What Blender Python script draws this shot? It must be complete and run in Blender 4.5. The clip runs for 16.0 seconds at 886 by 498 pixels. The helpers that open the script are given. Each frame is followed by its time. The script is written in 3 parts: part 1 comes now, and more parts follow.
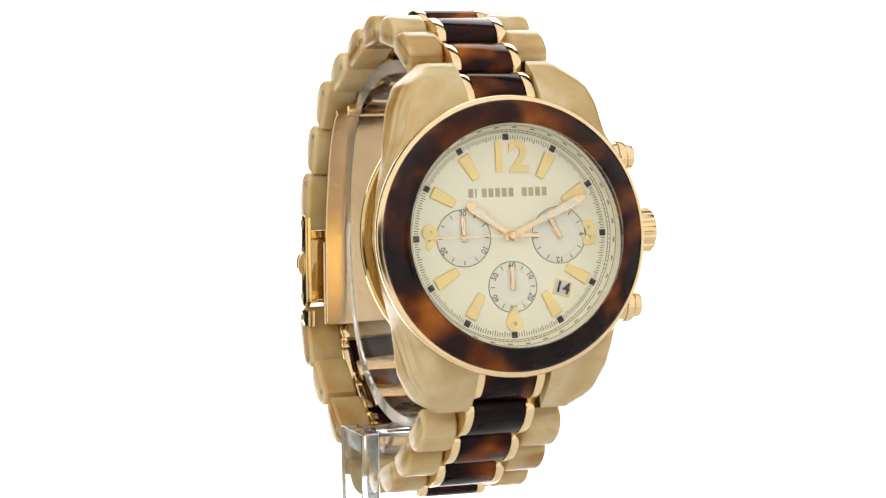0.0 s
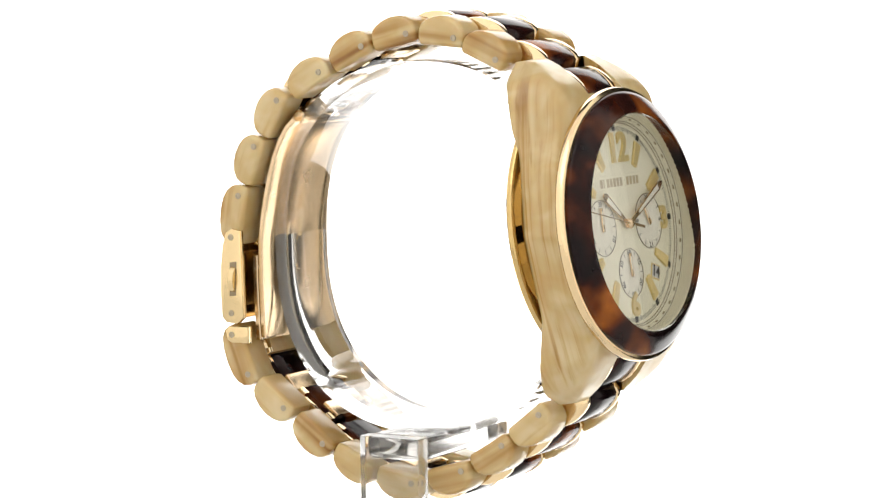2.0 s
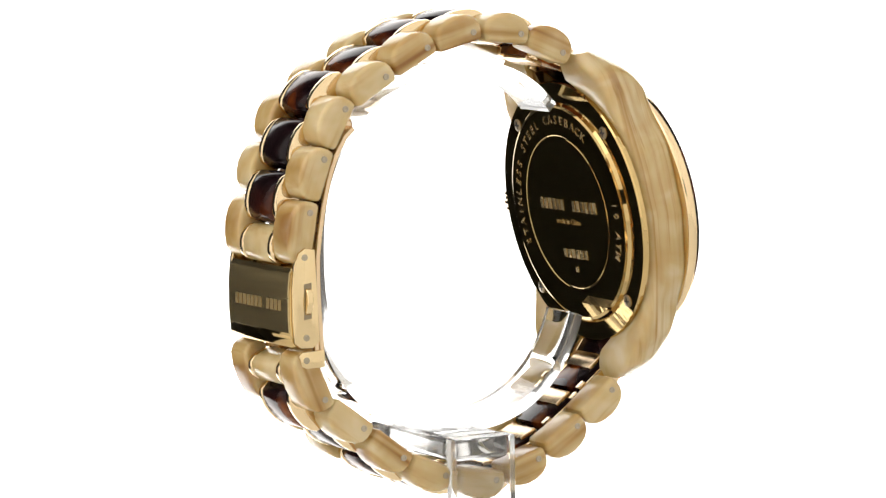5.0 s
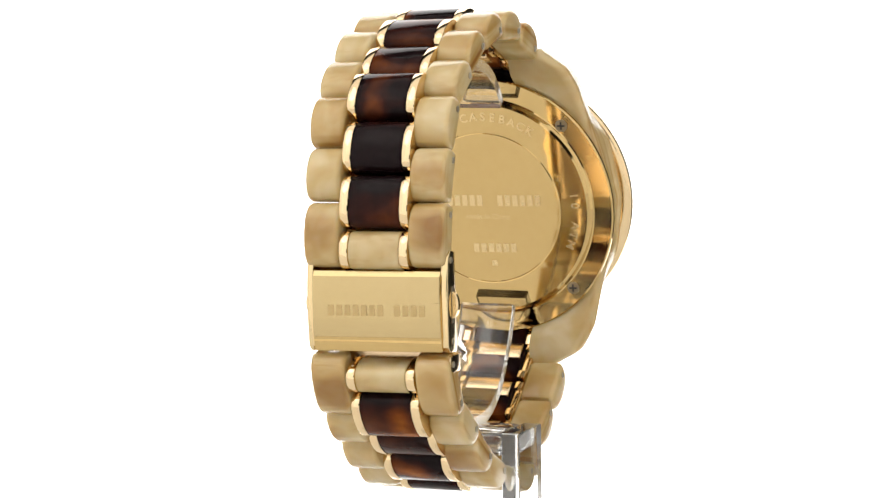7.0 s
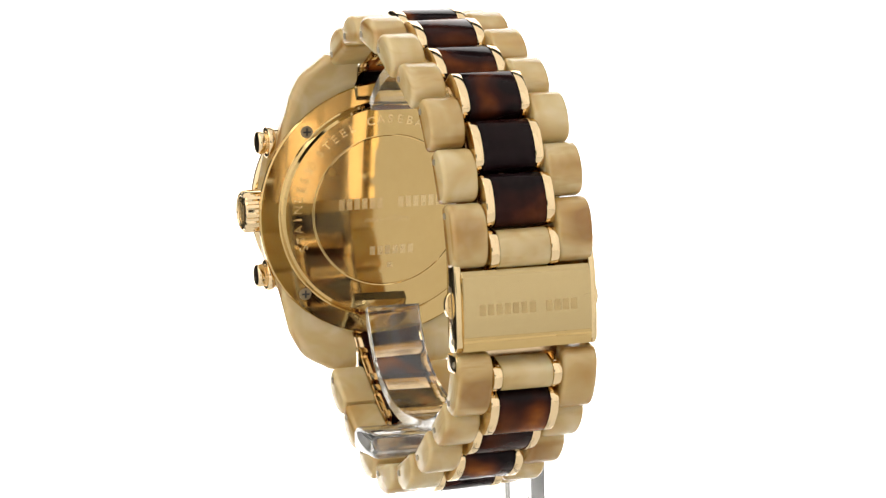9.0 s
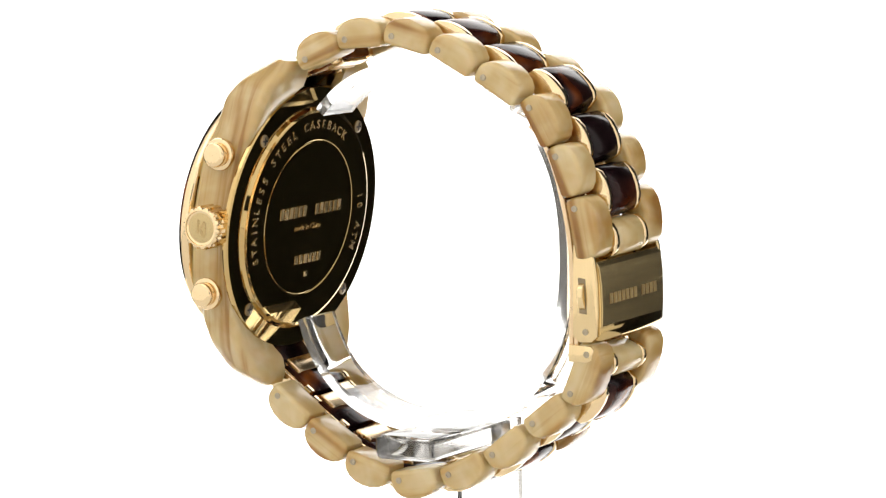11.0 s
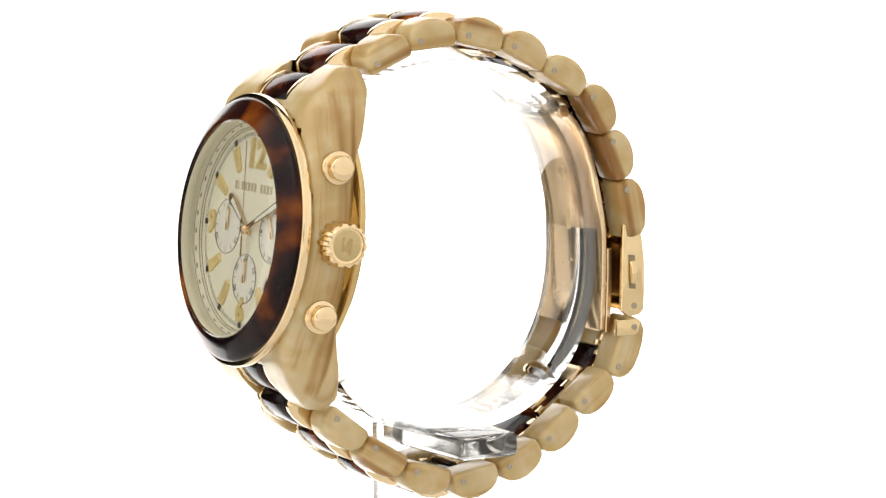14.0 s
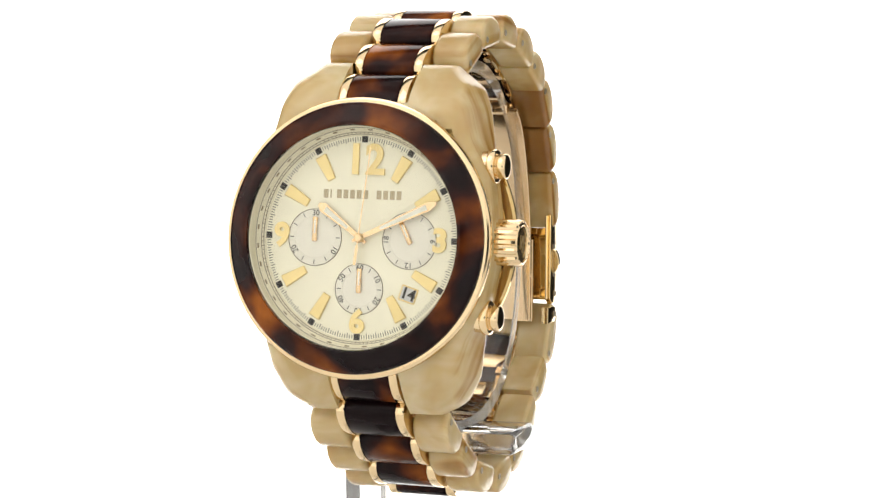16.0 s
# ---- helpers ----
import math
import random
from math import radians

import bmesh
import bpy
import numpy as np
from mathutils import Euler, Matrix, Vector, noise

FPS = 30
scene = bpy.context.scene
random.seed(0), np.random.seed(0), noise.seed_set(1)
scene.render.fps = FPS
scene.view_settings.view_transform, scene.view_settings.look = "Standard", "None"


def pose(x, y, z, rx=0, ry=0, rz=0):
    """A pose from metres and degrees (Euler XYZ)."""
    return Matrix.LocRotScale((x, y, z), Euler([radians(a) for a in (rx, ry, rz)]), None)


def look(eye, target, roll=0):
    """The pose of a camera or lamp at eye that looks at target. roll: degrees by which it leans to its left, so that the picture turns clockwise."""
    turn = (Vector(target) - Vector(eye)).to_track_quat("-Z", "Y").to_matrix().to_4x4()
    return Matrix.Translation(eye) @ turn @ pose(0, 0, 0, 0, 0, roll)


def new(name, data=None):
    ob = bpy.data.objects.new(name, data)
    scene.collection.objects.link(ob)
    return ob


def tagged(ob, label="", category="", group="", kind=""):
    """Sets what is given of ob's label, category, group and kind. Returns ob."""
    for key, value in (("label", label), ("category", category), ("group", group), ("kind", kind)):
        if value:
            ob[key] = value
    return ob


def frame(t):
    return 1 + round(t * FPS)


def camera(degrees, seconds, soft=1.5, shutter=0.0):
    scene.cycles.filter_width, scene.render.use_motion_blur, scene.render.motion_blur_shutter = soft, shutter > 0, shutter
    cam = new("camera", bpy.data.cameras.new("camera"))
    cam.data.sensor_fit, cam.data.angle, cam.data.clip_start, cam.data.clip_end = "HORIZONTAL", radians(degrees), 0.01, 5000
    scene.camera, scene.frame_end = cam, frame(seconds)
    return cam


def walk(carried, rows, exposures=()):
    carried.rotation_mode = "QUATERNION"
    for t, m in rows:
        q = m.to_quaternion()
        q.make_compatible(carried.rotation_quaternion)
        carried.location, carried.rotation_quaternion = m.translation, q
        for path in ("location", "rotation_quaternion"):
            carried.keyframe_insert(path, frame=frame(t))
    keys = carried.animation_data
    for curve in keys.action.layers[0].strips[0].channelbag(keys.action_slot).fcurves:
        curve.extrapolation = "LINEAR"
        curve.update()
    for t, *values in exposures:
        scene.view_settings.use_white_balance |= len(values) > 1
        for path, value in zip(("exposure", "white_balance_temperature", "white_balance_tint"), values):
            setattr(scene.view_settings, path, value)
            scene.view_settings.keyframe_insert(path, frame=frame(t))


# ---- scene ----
# ---- camera: it stands still before a turntable ----
EYE = Vector((0.0, -0.482, 0.05059))
AHEAD = Vector((0.00107, 0.99399, -0.10950))
cam = camera(14.48, 16.0, soft=1.35)
walk(cam, [(0.0, look(EYE, EYE + AHEAD, -0.996)), (16.0, look(EYE, EYE + AHEAD, -0.996))])

# ---- light: one softbox, with glow put into the backdrop and tent fabric, in a dim studio ----
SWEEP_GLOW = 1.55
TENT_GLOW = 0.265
LEFT_GLOW = 0.42
scene.view_settings.exposure = 0.0
world = bpy.data.worlds.new("studio")
scene.world = world
world.use_nodes = True
world.node_tree.nodes["Background"].inputs[0].default_value = (0.5, 0.5, 0.5, 1)
world.node_tree.nodes["Background"].inputs[1].default_value = 0.2


def softbox(name, eye, aim, w, h, watts):
    lamp = bpy.data.lights.new(name, "AREA")
    lamp.shape, lamp.size, lamp.size_y, lamp.energy = "RECTANGLE", w, h, watts
    lamp.color = (1.0, 0.965, 0.91)
    ob = new(name, lamp)
    ob.matrix_world = look(eye, aim)
    return ob


softbox("softbox_lamp", (-0.34, -0.3, 0.62), (0, -0.03, 0), 0.5, 0.5, 0.95)


# ---- materials ----
def material(name):
    m = bpy.data.materials.new(name)
    m.use_nodes = True
    return m, m.node_tree.nodes, m.node_tree.links, m.node_tree.nodes["Principled BSDF"]


def spread(nodes, links, scale3, randomised=True):
    """Object coordinates, shifted from piece to piece and stretched."""
    tc = nodes.new("ShaderNodeTexCoord")
    mp = nodes.new("ShaderNodeMapping")
    mp.inputs["Scale"].default_value = scale3
    links.new(tc.outputs["Object"], mp.inputs["Vector"])
    if randomised:
        info = nodes.new("ShaderNodeObjectInfo")
        mul = nodes.new("ShaderNodeVectorMath")
        mul.operation = "SCALE"
        mul.inputs[0].default_value = (37.0, 19.0, 53.0)
        links.new(info.outputs["Random"], mul.inputs["Scale"])
        links.new(mul.outputs[0], mp.inputs["Location"])
    return mp.outputs[0]


def ramp(nodes, links, value, stops):
    r = nodes.new("ShaderNodeValToRGB")
    el = r.color_ramp.elements
    while len(el) < len(stops):
        el.new(0.5)
    for e, (p, c) in zip(el, stops):
        e.position, e.color = p, (*c, 1)
    links.new(value, r.inputs[0])
    return r.outputs[0]


def noise_tex(nodes, links, vec, scale, detail=3.0, rough=0.5, distort=0.0):
    n = nodes.new("ShaderNodeTexNoise")
    n.inputs["Scale"].default_value, n.inputs["Detail"].default_value = scale, detail
    n.inputs["Roughness"].default_value, n.inputs["Distortion"].default_value = rough, distort
    links.new(vec, n.inputs["Vector"])
    return n.outputs["Fac"]


def mix(nodes, links, fac, a, b, kind="MIX"):
    n = nodes.new("ShaderNodeMix")
    n.data_type, n.blend_type = "RGBA", kind
    for s, v in ((n.inputs[0], fac), (n.inputs[6], a), (n.inputs[7], b)):
        if isinstance(v, (int, float)):
            s.default_value = v
        elif isinstance(v, tuple):
            s.default_value = (*v, 1)
        else:
            links.new(v, s)
    return n.outputs[2]


def bump(nodes, links, bsdf, height, strength, dist=0.0001):
    b = nodes.new("ShaderNodeBump")
    b.inputs["Strength"].default_value, b.inputs["Distance"].default_value = strength, dist
    links.new(height, b.inputs["Height"])
    links.new(b.outputs[0], bsdf.inputs["Normal"])


def horn(name, along, across, wander=0.25, streaks=0.0, flanks=False):
    """Cream horn resin: a milky ground with soft drifting bands and a few long thin tan streaks."""
    m, n, l, b = material(name)
    v = spread(n, l, across)
    cloud = noise_tex(n, l, spread(n, l, (165, 165, 165)), 1.0, 2.5, 0.5, 0.6)
    band = noise_tex(n, l, v, 1.0, 2.0, 0.45, 0.3)
    vein = noise_tex(n, l, spread(n, l, along), 1.0, 2.0, 0.5, wander)
    ground = ramp(n, l, cloud, [(0.30, (0.525, 0.37, 0.16)), (0.46, (0.55, 0.41, 0.195)), (0.68, (0.64, 0.525, 0.31))])
    bands = ramp(n, l, band, [(0.32, (0.80, 0.70, 0.55)), (0.48, (1, 1, 1)), (0.7, (1.0, 1.0, 1.0))])
    veins = ramp(n, l, vein, [(0.33 + streaks, (0.58, 0.42, 0.27)), (0.395 + streaks, (0.82, 0.71, 0.55)), (0.46 + streaks, (0.96, 0.93, 0.87)), (0.54 + streaks, (1, 1, 1))])
    shown = 1.0
    if flanks:
        # the layers of the resin are cut open on the flanks and lie flat on the front
        tc, part_of, width, soft = (n.new("ShaderNode" + k) for k in ("TexCoord", "SeparateXYZ", "Math", "MapRange"))
        width.operation = "ABSOLUTE"
        soft.inputs["From Min"].default_value, soft.inputs["From Max"].default_value, soft.inputs["To Min"].default_value = 0.5, 0.92, 0.06
        l.new(tc.outputs["Normal"], part_of.inputs[0])
        l.new(part_of.outputs[0], width.inputs[0])
        l.new(width.outputs[0], soft.inputs["Value"])
        shown = soft.outputs[0]
    col = mix(n, l, shown, mix(n, l, 0.8 if shown == 1.0 else shown, ground, bands, "MULTIPLY"), veins, "MULTIPLY")
    fine = noise_tex(n, l, spread(n, l, tuple(c * 2.6 for c in along)), 1.0, 3.0, 0.6, wander)
    col = mix(n, l, 0.55 if shown == 1.0 else shown, col, ramp(n, l, fine, [(0.33, (0.80, 0.70, 0.56)), (0.44, (0.97, 0.95, 0.91)), (0.6, (1.0, 1.0, 1.0)), (0.72, (1.0, 1.0, 1.0))]), "MULTIPLY")
    l.new(col, b.inputs["Base Color"])
    b.inputs["Roughness"].default_value = 0.2
    b.inputs["Specular IOR Level"].default_value = 0.5
    b.inputs["Subsurface Weight"].default_value = 0.5
    b.inputs["Subsurface Radius"].default_value = (1.0, 0.72, 0.42)
    b.inputs["Subsurface Scale"].default_value = 0.0024
    bump(n, l, b, band, 0.03)
    return m


HORN = horn("cream_horn", (45, 22, 400), (70, 30, 260))
HORN_CASE = horn("cream_horn_case", (75, 400, 9), (60, 240, 12), 0.9, 0.03, True)


def tortoise(name, size, up, gloss):
    """Near-black brown shell with red and amber clouds; up thins the amber out."""
    m, n, l, b = material(name)
    v = spread(n, l, (1, 1, 1))
    blot = noise_tex(n, l, v, size, 1.4, 0.45, 0.5)
    fine = noise_tex(n, l, v, 700.0, 2.0, 0.5)
    c = ramp(n, l, blot, [(0.45 + up, (0.009, 0.004, 0.005)), (0.54 + up, (0.028, 0.007, 0.005)), (0.635 + up, (0.12, 0.030, 0.006)), (0.76 + up, (0.34, 0.10, 0.015))])
    c = mix(n, l, 0.35, c, ramp(n, l, fine, [(0.35, (0.5, 0.45, 0.4)), (0.6, (1, 1, 1))]), "MULTIPLY")
    l.new(c, b.inputs["Base Color"])
    b.inputs["Roughness"].default_value = 0.14
    b.inputs["Specular IOR Level"].default_value = gloss
    bump(n, l, b, fine, 0.02)
    return m


TORTOISE = tortoise("tortoiseshell", 115.0, 0.0, 0.1)
TORTOISE_BEZEL = tortoise("tortoiseshell_bezel", 125.0, -0.02, 0.16)


def gold(name, colour, rough, brushed=0.0):
    m, n, l, b = material(name)
    v = spread(n, l, (60, 1500, 1500) if brushed else (300, 300, 300))
    f = noise_tex(n, l, v, 1.0, 3.0, 0.6)
    g = noise_tex(n, l, spread(n, l, (900, 900, 900)), 1.0, 2.0)
    l.new(mix(n, l, 0.12, colour, ramp(n, l, g, [(0.3, (0.86, 0.78, 0.66)), (0.65, (1, 1, 1))]), "MULTIPLY"), b.inputs["Base Color"])
    b.inputs["Metallic"].default_value = 1.0
    r = n.new("ShaderNodeMapRange")
    r.inputs["To Min"].default_value, r.inputs["To Max"].default_value = rough * 0.7, rough * 1.5
    l.new(f, r.inputs["Value"])
    l.new(r.outputs[0], b.inputs["Roughness"])
    bump(n, l, b, f, 0.012 + brushed, 0.00005)
    return m


GOLD = gold("polished_gold", (0.86, 0.67, 0.41), 0.09)
GOLD_BACK = gold("caseback_gold", (0.62, 0.445, 0.195), 0.045)
GOLD_SATIN = gold("satin_gold", (0.78, 0.61, 0.35), 0.13)
GOLD_ETCH = gold("etched_gold", (0.50, 0.37, 0.18), 0.36)
GOLD_BRUSHED = gold("brushed_gold", (0.55, 0.425, 0.22), 0.22, 0.012)
GOLD_ROSE = gold("rose_blade_gold", (0.76, 0.58, 0.37), 0.22)
GOLD_HAND = gold("rose_gold", (0.86, 0.65, 0.41), 0.18)
GOLD_DARK = gold("engraved_gold", (0.74, 0.57, 0.31), 0.24)


def plain(name, colour, rough, metal=0.0, vary=0.12, scale=400.0):
    m, n, l, b = material(name)
    f = noise_tex(n, l, spread(n, l, (1, 1, 1)), scale, 3.0)
    lo = tuple(c * (1 - vary) for c in colour)
    l.new(ramp(n, l, f, [(0.3, lo), (0.7, colour)]), b.inputs["Base Color"])
    b.inputs["Roughness"].default_value, b.inputs["Metallic"].default_value = rough, metal
    return m


DIAL = plain("champagne_dial", (0.89, 0.865, 0.71), 0.36, 0.15, 0.04)
DIAL_RING = plain("champagne_rehaut", (0.86, 0.82, 0.65), 0.35, 0.0, 0.06)
SUBDIAL = plain("silver_subdial", (0.84, 0.82, 0.73), 0.35, 0.0, 0.05, 900)
INK = plain("black_ink", (0.03, 0.027, 0.025), 0.5)
INK_BROWN = plain("brown_ink", (0.16, 0.12, 0.07), 0.5)
INK_PALE = plain("pale_brown_ink", (0.52, 0.44, 0.29), 0.5)
INK_FAINT = plain("faded_brown_ink", (0.30, 0.24, 0.15), 0.5)
APPLIQUE = plain("gold_applique", (0.88, 0.71, 0.34), 0.28, 0.5, 0.1)
DATE_WHITE = plain("date_disc", (0.62, 0.62, 0.62), 0.4)
STEEL = plain("pin_steel", (0.44, 0.38, 0.28), 0.3, 0.9)
SCREW = plain("screw_steel", (0.30, 0.235, 0.15), 0.35, 0.85)


def clear(name, ior, colour=(1, 1, 1), rough=0.0):
    m, n, l, b = material(name)
    b.inputs["Base Color"].default_value = (*colour, 1)
    b.inputs["Transmission Weight"].default_value = 1.0
    b.inputs["IOR"].default_value, b.inputs["Roughness"].default_value = ior, rough
    return m


ACRYLIC = clear("clear_acrylic", 1.49, (0.985, 0.985, 0.985))
FROSTED = clear("sawn_acrylic_edge", 1.49, (0.97, 0.97, 0.97), 0.16)
FROSTED.node_tree.nodes["Principled BSDF"].inputs["Transmission Weight"].default_value = 0.9


def thin_crystal():
    """A thin polished pane: clear, with a faint gloss that grows at grazing angles."""
    m, n, l, b = material("watch_crystal")
    n.remove(b)
    face, power, scale, gl, tr, mx = (n.new("ShaderNode" + k) for k in ("LayerWeight", "Math", "Math", "BsdfGlossy", "BsdfTransparent", "MixShader"))
    face.inputs["Blend"].default_value = 0.5
    power.operation, scale.operation = "POWER", "MULTIPLY_ADD"
    power.inputs[1].default_value = 3.5
    scale.inputs[1].default_value, scale.inputs[2].default_value = 0.95, 0.015
    l.new(face.outputs["Facing"], power.inputs[0])
    l.new(power.outputs[0], scale.inputs[0])
    gl.inputs["Roughness"].default_value = 0.02
    tr.inputs["Color"].default_value = (0.99, 0.99, 0.98, 1)
    l.new(scale.outputs[0], mx.inputs[0])
    l.new(tr.outputs[0], mx.inputs[1])
    l.new(gl.outputs[0], mx.inputs[2])
    l.new(mx.outputs[0], n["Material Output"].inputs["Surface"])
    return m


CRYSTAL = thin_crystal()

# the emission stands in for lamps that would light the backdrop to white
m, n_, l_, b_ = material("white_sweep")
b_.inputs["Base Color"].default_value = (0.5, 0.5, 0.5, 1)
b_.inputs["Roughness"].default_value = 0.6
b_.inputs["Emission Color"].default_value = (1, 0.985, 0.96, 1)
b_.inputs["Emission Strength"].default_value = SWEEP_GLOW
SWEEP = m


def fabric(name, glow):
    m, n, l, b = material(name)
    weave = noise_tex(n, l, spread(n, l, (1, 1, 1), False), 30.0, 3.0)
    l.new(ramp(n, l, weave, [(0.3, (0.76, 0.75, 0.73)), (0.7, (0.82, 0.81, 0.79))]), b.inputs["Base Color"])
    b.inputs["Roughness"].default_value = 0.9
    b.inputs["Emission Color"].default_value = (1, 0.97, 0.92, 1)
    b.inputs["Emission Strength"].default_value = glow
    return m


# two copies of one cloth; the left panels are given more glow
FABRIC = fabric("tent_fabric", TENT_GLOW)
FABRIC_LEFT = fabric("tent_fabric_left_glow", LEFT_GLOW)
TABLE = plain("white_table", (0.80, 0.79, 0.77), 0.5, 0.0, 0.04, 20)
STUDIO = plain("studio_paint", (0.13, 0.125, 0.12), 0.7, 0.0, 0.2, 3)

# ---- building helpers; shapes are given in millimetres ----
MM = 0.001


def finish(name, bm, mat, parent=None, matrix=None, label="", angle=35):
    for v in bm.verts:
        v.co *= MM
    bmesh.ops.recalc_face_normals(bm, faces=bm.faces)
    me = bpy.data.meshes.new(name)
    bm.to_mesh(me)
    bm.free()
    for p in me.polygons:
        p.use_smooth = True
    me.set_sharp_from_angle(angle=radians(angle))
    me.materials.append(mat)
    return put(name, me, parent, matrix, label)


def put(name, me, parent=None, matrix=None, label=""):
    ob = new(name, me)
    if parent:
        ob.parent = parent
    if matrix is not None:
        ob.matrix_local = matrix
    if label:
        tagged(ob, label)
    return ob


def at(x, y, z, rx=0, ry=0, rz=0):
    return pose(x * MM, y * MM, z * MM, rx, ry, rz)


def frame_of(x, y, z, along, flip=False):
    """x across, y along the bracelet, z outward; flip for the lower half of the ring."""
    d = Vector((0, along[0], along[1])).normalized()
    if flip:
        d = -d
    ax = Vector((1, 0, 0))
    out = ax.cross(d)
    m = Matrix((ax, d, out)).transposed().to_4x4()
    return Matrix.Translation((x * MM, y * MM, z * MM)) @ m


def slab(profile, half, bevel=0.35, segs=2):
    """A profile in (y, z), given thickness along x, with rounded rims."""
    bm = bmesh.new()
    vs = [bm.verts.new((-half, a, b)) for a, b in profile]
    f = bm.faces.new(vs)
    ext = bmesh.ops.extrude_face_region(bm, geom=[f])
    bmesh.ops.translate(bm, verts=[g for g in ext["geom"] if isinstance(g, bmesh.types.BMVert)], vec=(2 * half, 0, 0))
    if bevel:
        rims = [e for e in bm.edges if abs(abs(e.verts[0].co.x) - half) < 1e-5 and abs(e.verts[0].co.x - e.verts[1].co.x) < 1e-5]
        bmesh.ops.bevel(bm, geom=rims, offset=bevel, segments=segs, profile=0.5, affect="EDGES")
    return bm


def lathe(profile, steps=96, closed=False):
    """(radius, y) turned about the y axis."""
    bm = bmesh.new()
    rings = []
    for r, y in profile:
        rings.append([bm.verts.new((r * math.cos(2 * math.pi * i / steps), y, r * math.sin(2 * math.pi * i / steps))) for i in range(steps)])
    pairs = list(zip(rings, rings[1:])) + ([(rings[-1], rings[0])] if closed else [])
    for a, b in pairs:
        for i in range(steps):
            j = (i + 1) % steps
            bm.faces.new((a[i], a[j], b[j], b[i]))
    if not closed:
        for ring in (rings[0], rings[-1]):
            bm.faces.new(ring)
    return bm


def box(x0, x1, y0, y1, z0, z1, bevel=0.0, segs=2):
    bm = bmesh.new()
    bmesh.ops.create_cube(bm, size=1)
    for v in bm.verts:
        v.co = ((x0 + x1) / 2 + v.co.x * (x1 - x0), (y0 + y1) / 2 + v.co.y * (y1 - y0), (z0 + z1) / 2 + v.co.z * (z1 - z0))
    if bevel:
        bmesh.ops.bevel(bm, geom=list(bm.edges), offset=bevel, segments=segs, profile=0.5, affect="EDGES")
    return bm


def merge(into, bm, matrix=None):
    """Adds bm's shape to into."""
    if matrix is not None:
        bmesh.ops.transform(bm, matrix=matrix, verts=bm.verts)
    me = bpy.data.meshes.new("tmp")
    bm.to_mesh(me)
    bm.free()
    into.from_mesh(me)
    bpy.data.meshes.remove(me)
    return into


def lettering(text, size, depth, bold=0.0):
    """Letters in millimetres, in the x-y plane, centred."""
    cu = bpy.data.curves.new("letters", "FONT")
    cu.body, cu.size, cu.extrude, cu.offset = text, size, depth, bold
    cu.align_x, cu.align_y = "CENTER", "CENTER"
    cu.resolution_u = 3
    ob = new("letters", cu)
    bpy.context.view_layer.update()
    me = bpy.data.meshes.new_from_object(ob.evaluated_get(bpy.context.evaluated_depsgraph_get()))
    bpy.data.objects.remove(ob)
    bpy.data.curves.remove(cu)
    bm = bmesh.new()
    bm.from_mesh(me)
    bpy.data.meshes.remove(me)
    return bm


FRONT = Matrix(((1, 0, 0, 0), (0, 0, -1, 0), (0, 1, 0, 0), (0, 0, 0, 1)))
BACK = Matrix(((-1, 0, 0, 0), (0, 0, 1, 0), (0, 1, 0, 0), (0, 0, 0, 1)))


def spin(angle):
    """A turn in the dial's plane, clockwise as seen on the face from 12, in degrees."""
    return Matrix.Rotation(radians(angle), 4, "Y")


def shift(x, y, z):
    return Matrix.Translation((x, y, z))


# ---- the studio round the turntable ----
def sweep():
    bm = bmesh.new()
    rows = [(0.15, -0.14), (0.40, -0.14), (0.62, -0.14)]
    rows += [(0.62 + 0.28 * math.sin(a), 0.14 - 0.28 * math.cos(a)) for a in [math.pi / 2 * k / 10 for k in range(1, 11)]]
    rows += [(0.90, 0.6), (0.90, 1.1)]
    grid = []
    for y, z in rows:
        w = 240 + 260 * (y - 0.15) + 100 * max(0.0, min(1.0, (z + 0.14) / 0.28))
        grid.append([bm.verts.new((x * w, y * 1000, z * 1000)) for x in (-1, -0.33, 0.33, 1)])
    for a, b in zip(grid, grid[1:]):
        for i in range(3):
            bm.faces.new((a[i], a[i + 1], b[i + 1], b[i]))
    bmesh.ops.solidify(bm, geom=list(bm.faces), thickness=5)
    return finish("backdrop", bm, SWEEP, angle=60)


tagged(sweep(), "white backdrop sweep with added glow in place of lamps on it", "backdrop", kind="structure")
tagged(finish("table", box(-596, 596, -516, 146, -180, -140, 2, 1), TABLE), "matt white studio table top under the turntable", "table", kind="structure")


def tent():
    """Unseen white fabric walls with emission in place of outside lamps, more on the left, open at the back corners,
    with a port for the lens.
    """
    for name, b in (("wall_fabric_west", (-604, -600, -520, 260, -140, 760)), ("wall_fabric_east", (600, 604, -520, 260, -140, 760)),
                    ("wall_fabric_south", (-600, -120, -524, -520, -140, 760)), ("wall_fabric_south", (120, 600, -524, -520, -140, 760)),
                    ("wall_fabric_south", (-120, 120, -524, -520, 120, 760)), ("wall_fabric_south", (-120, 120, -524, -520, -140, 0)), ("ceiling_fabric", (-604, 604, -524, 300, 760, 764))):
        tagged(finish(name, box(*b), FABRIC_LEFT if b[1] < -100 else FABRIC), "unseen white fabric panel of a light tent, with added glow", "light tent", kind="structure")


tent()


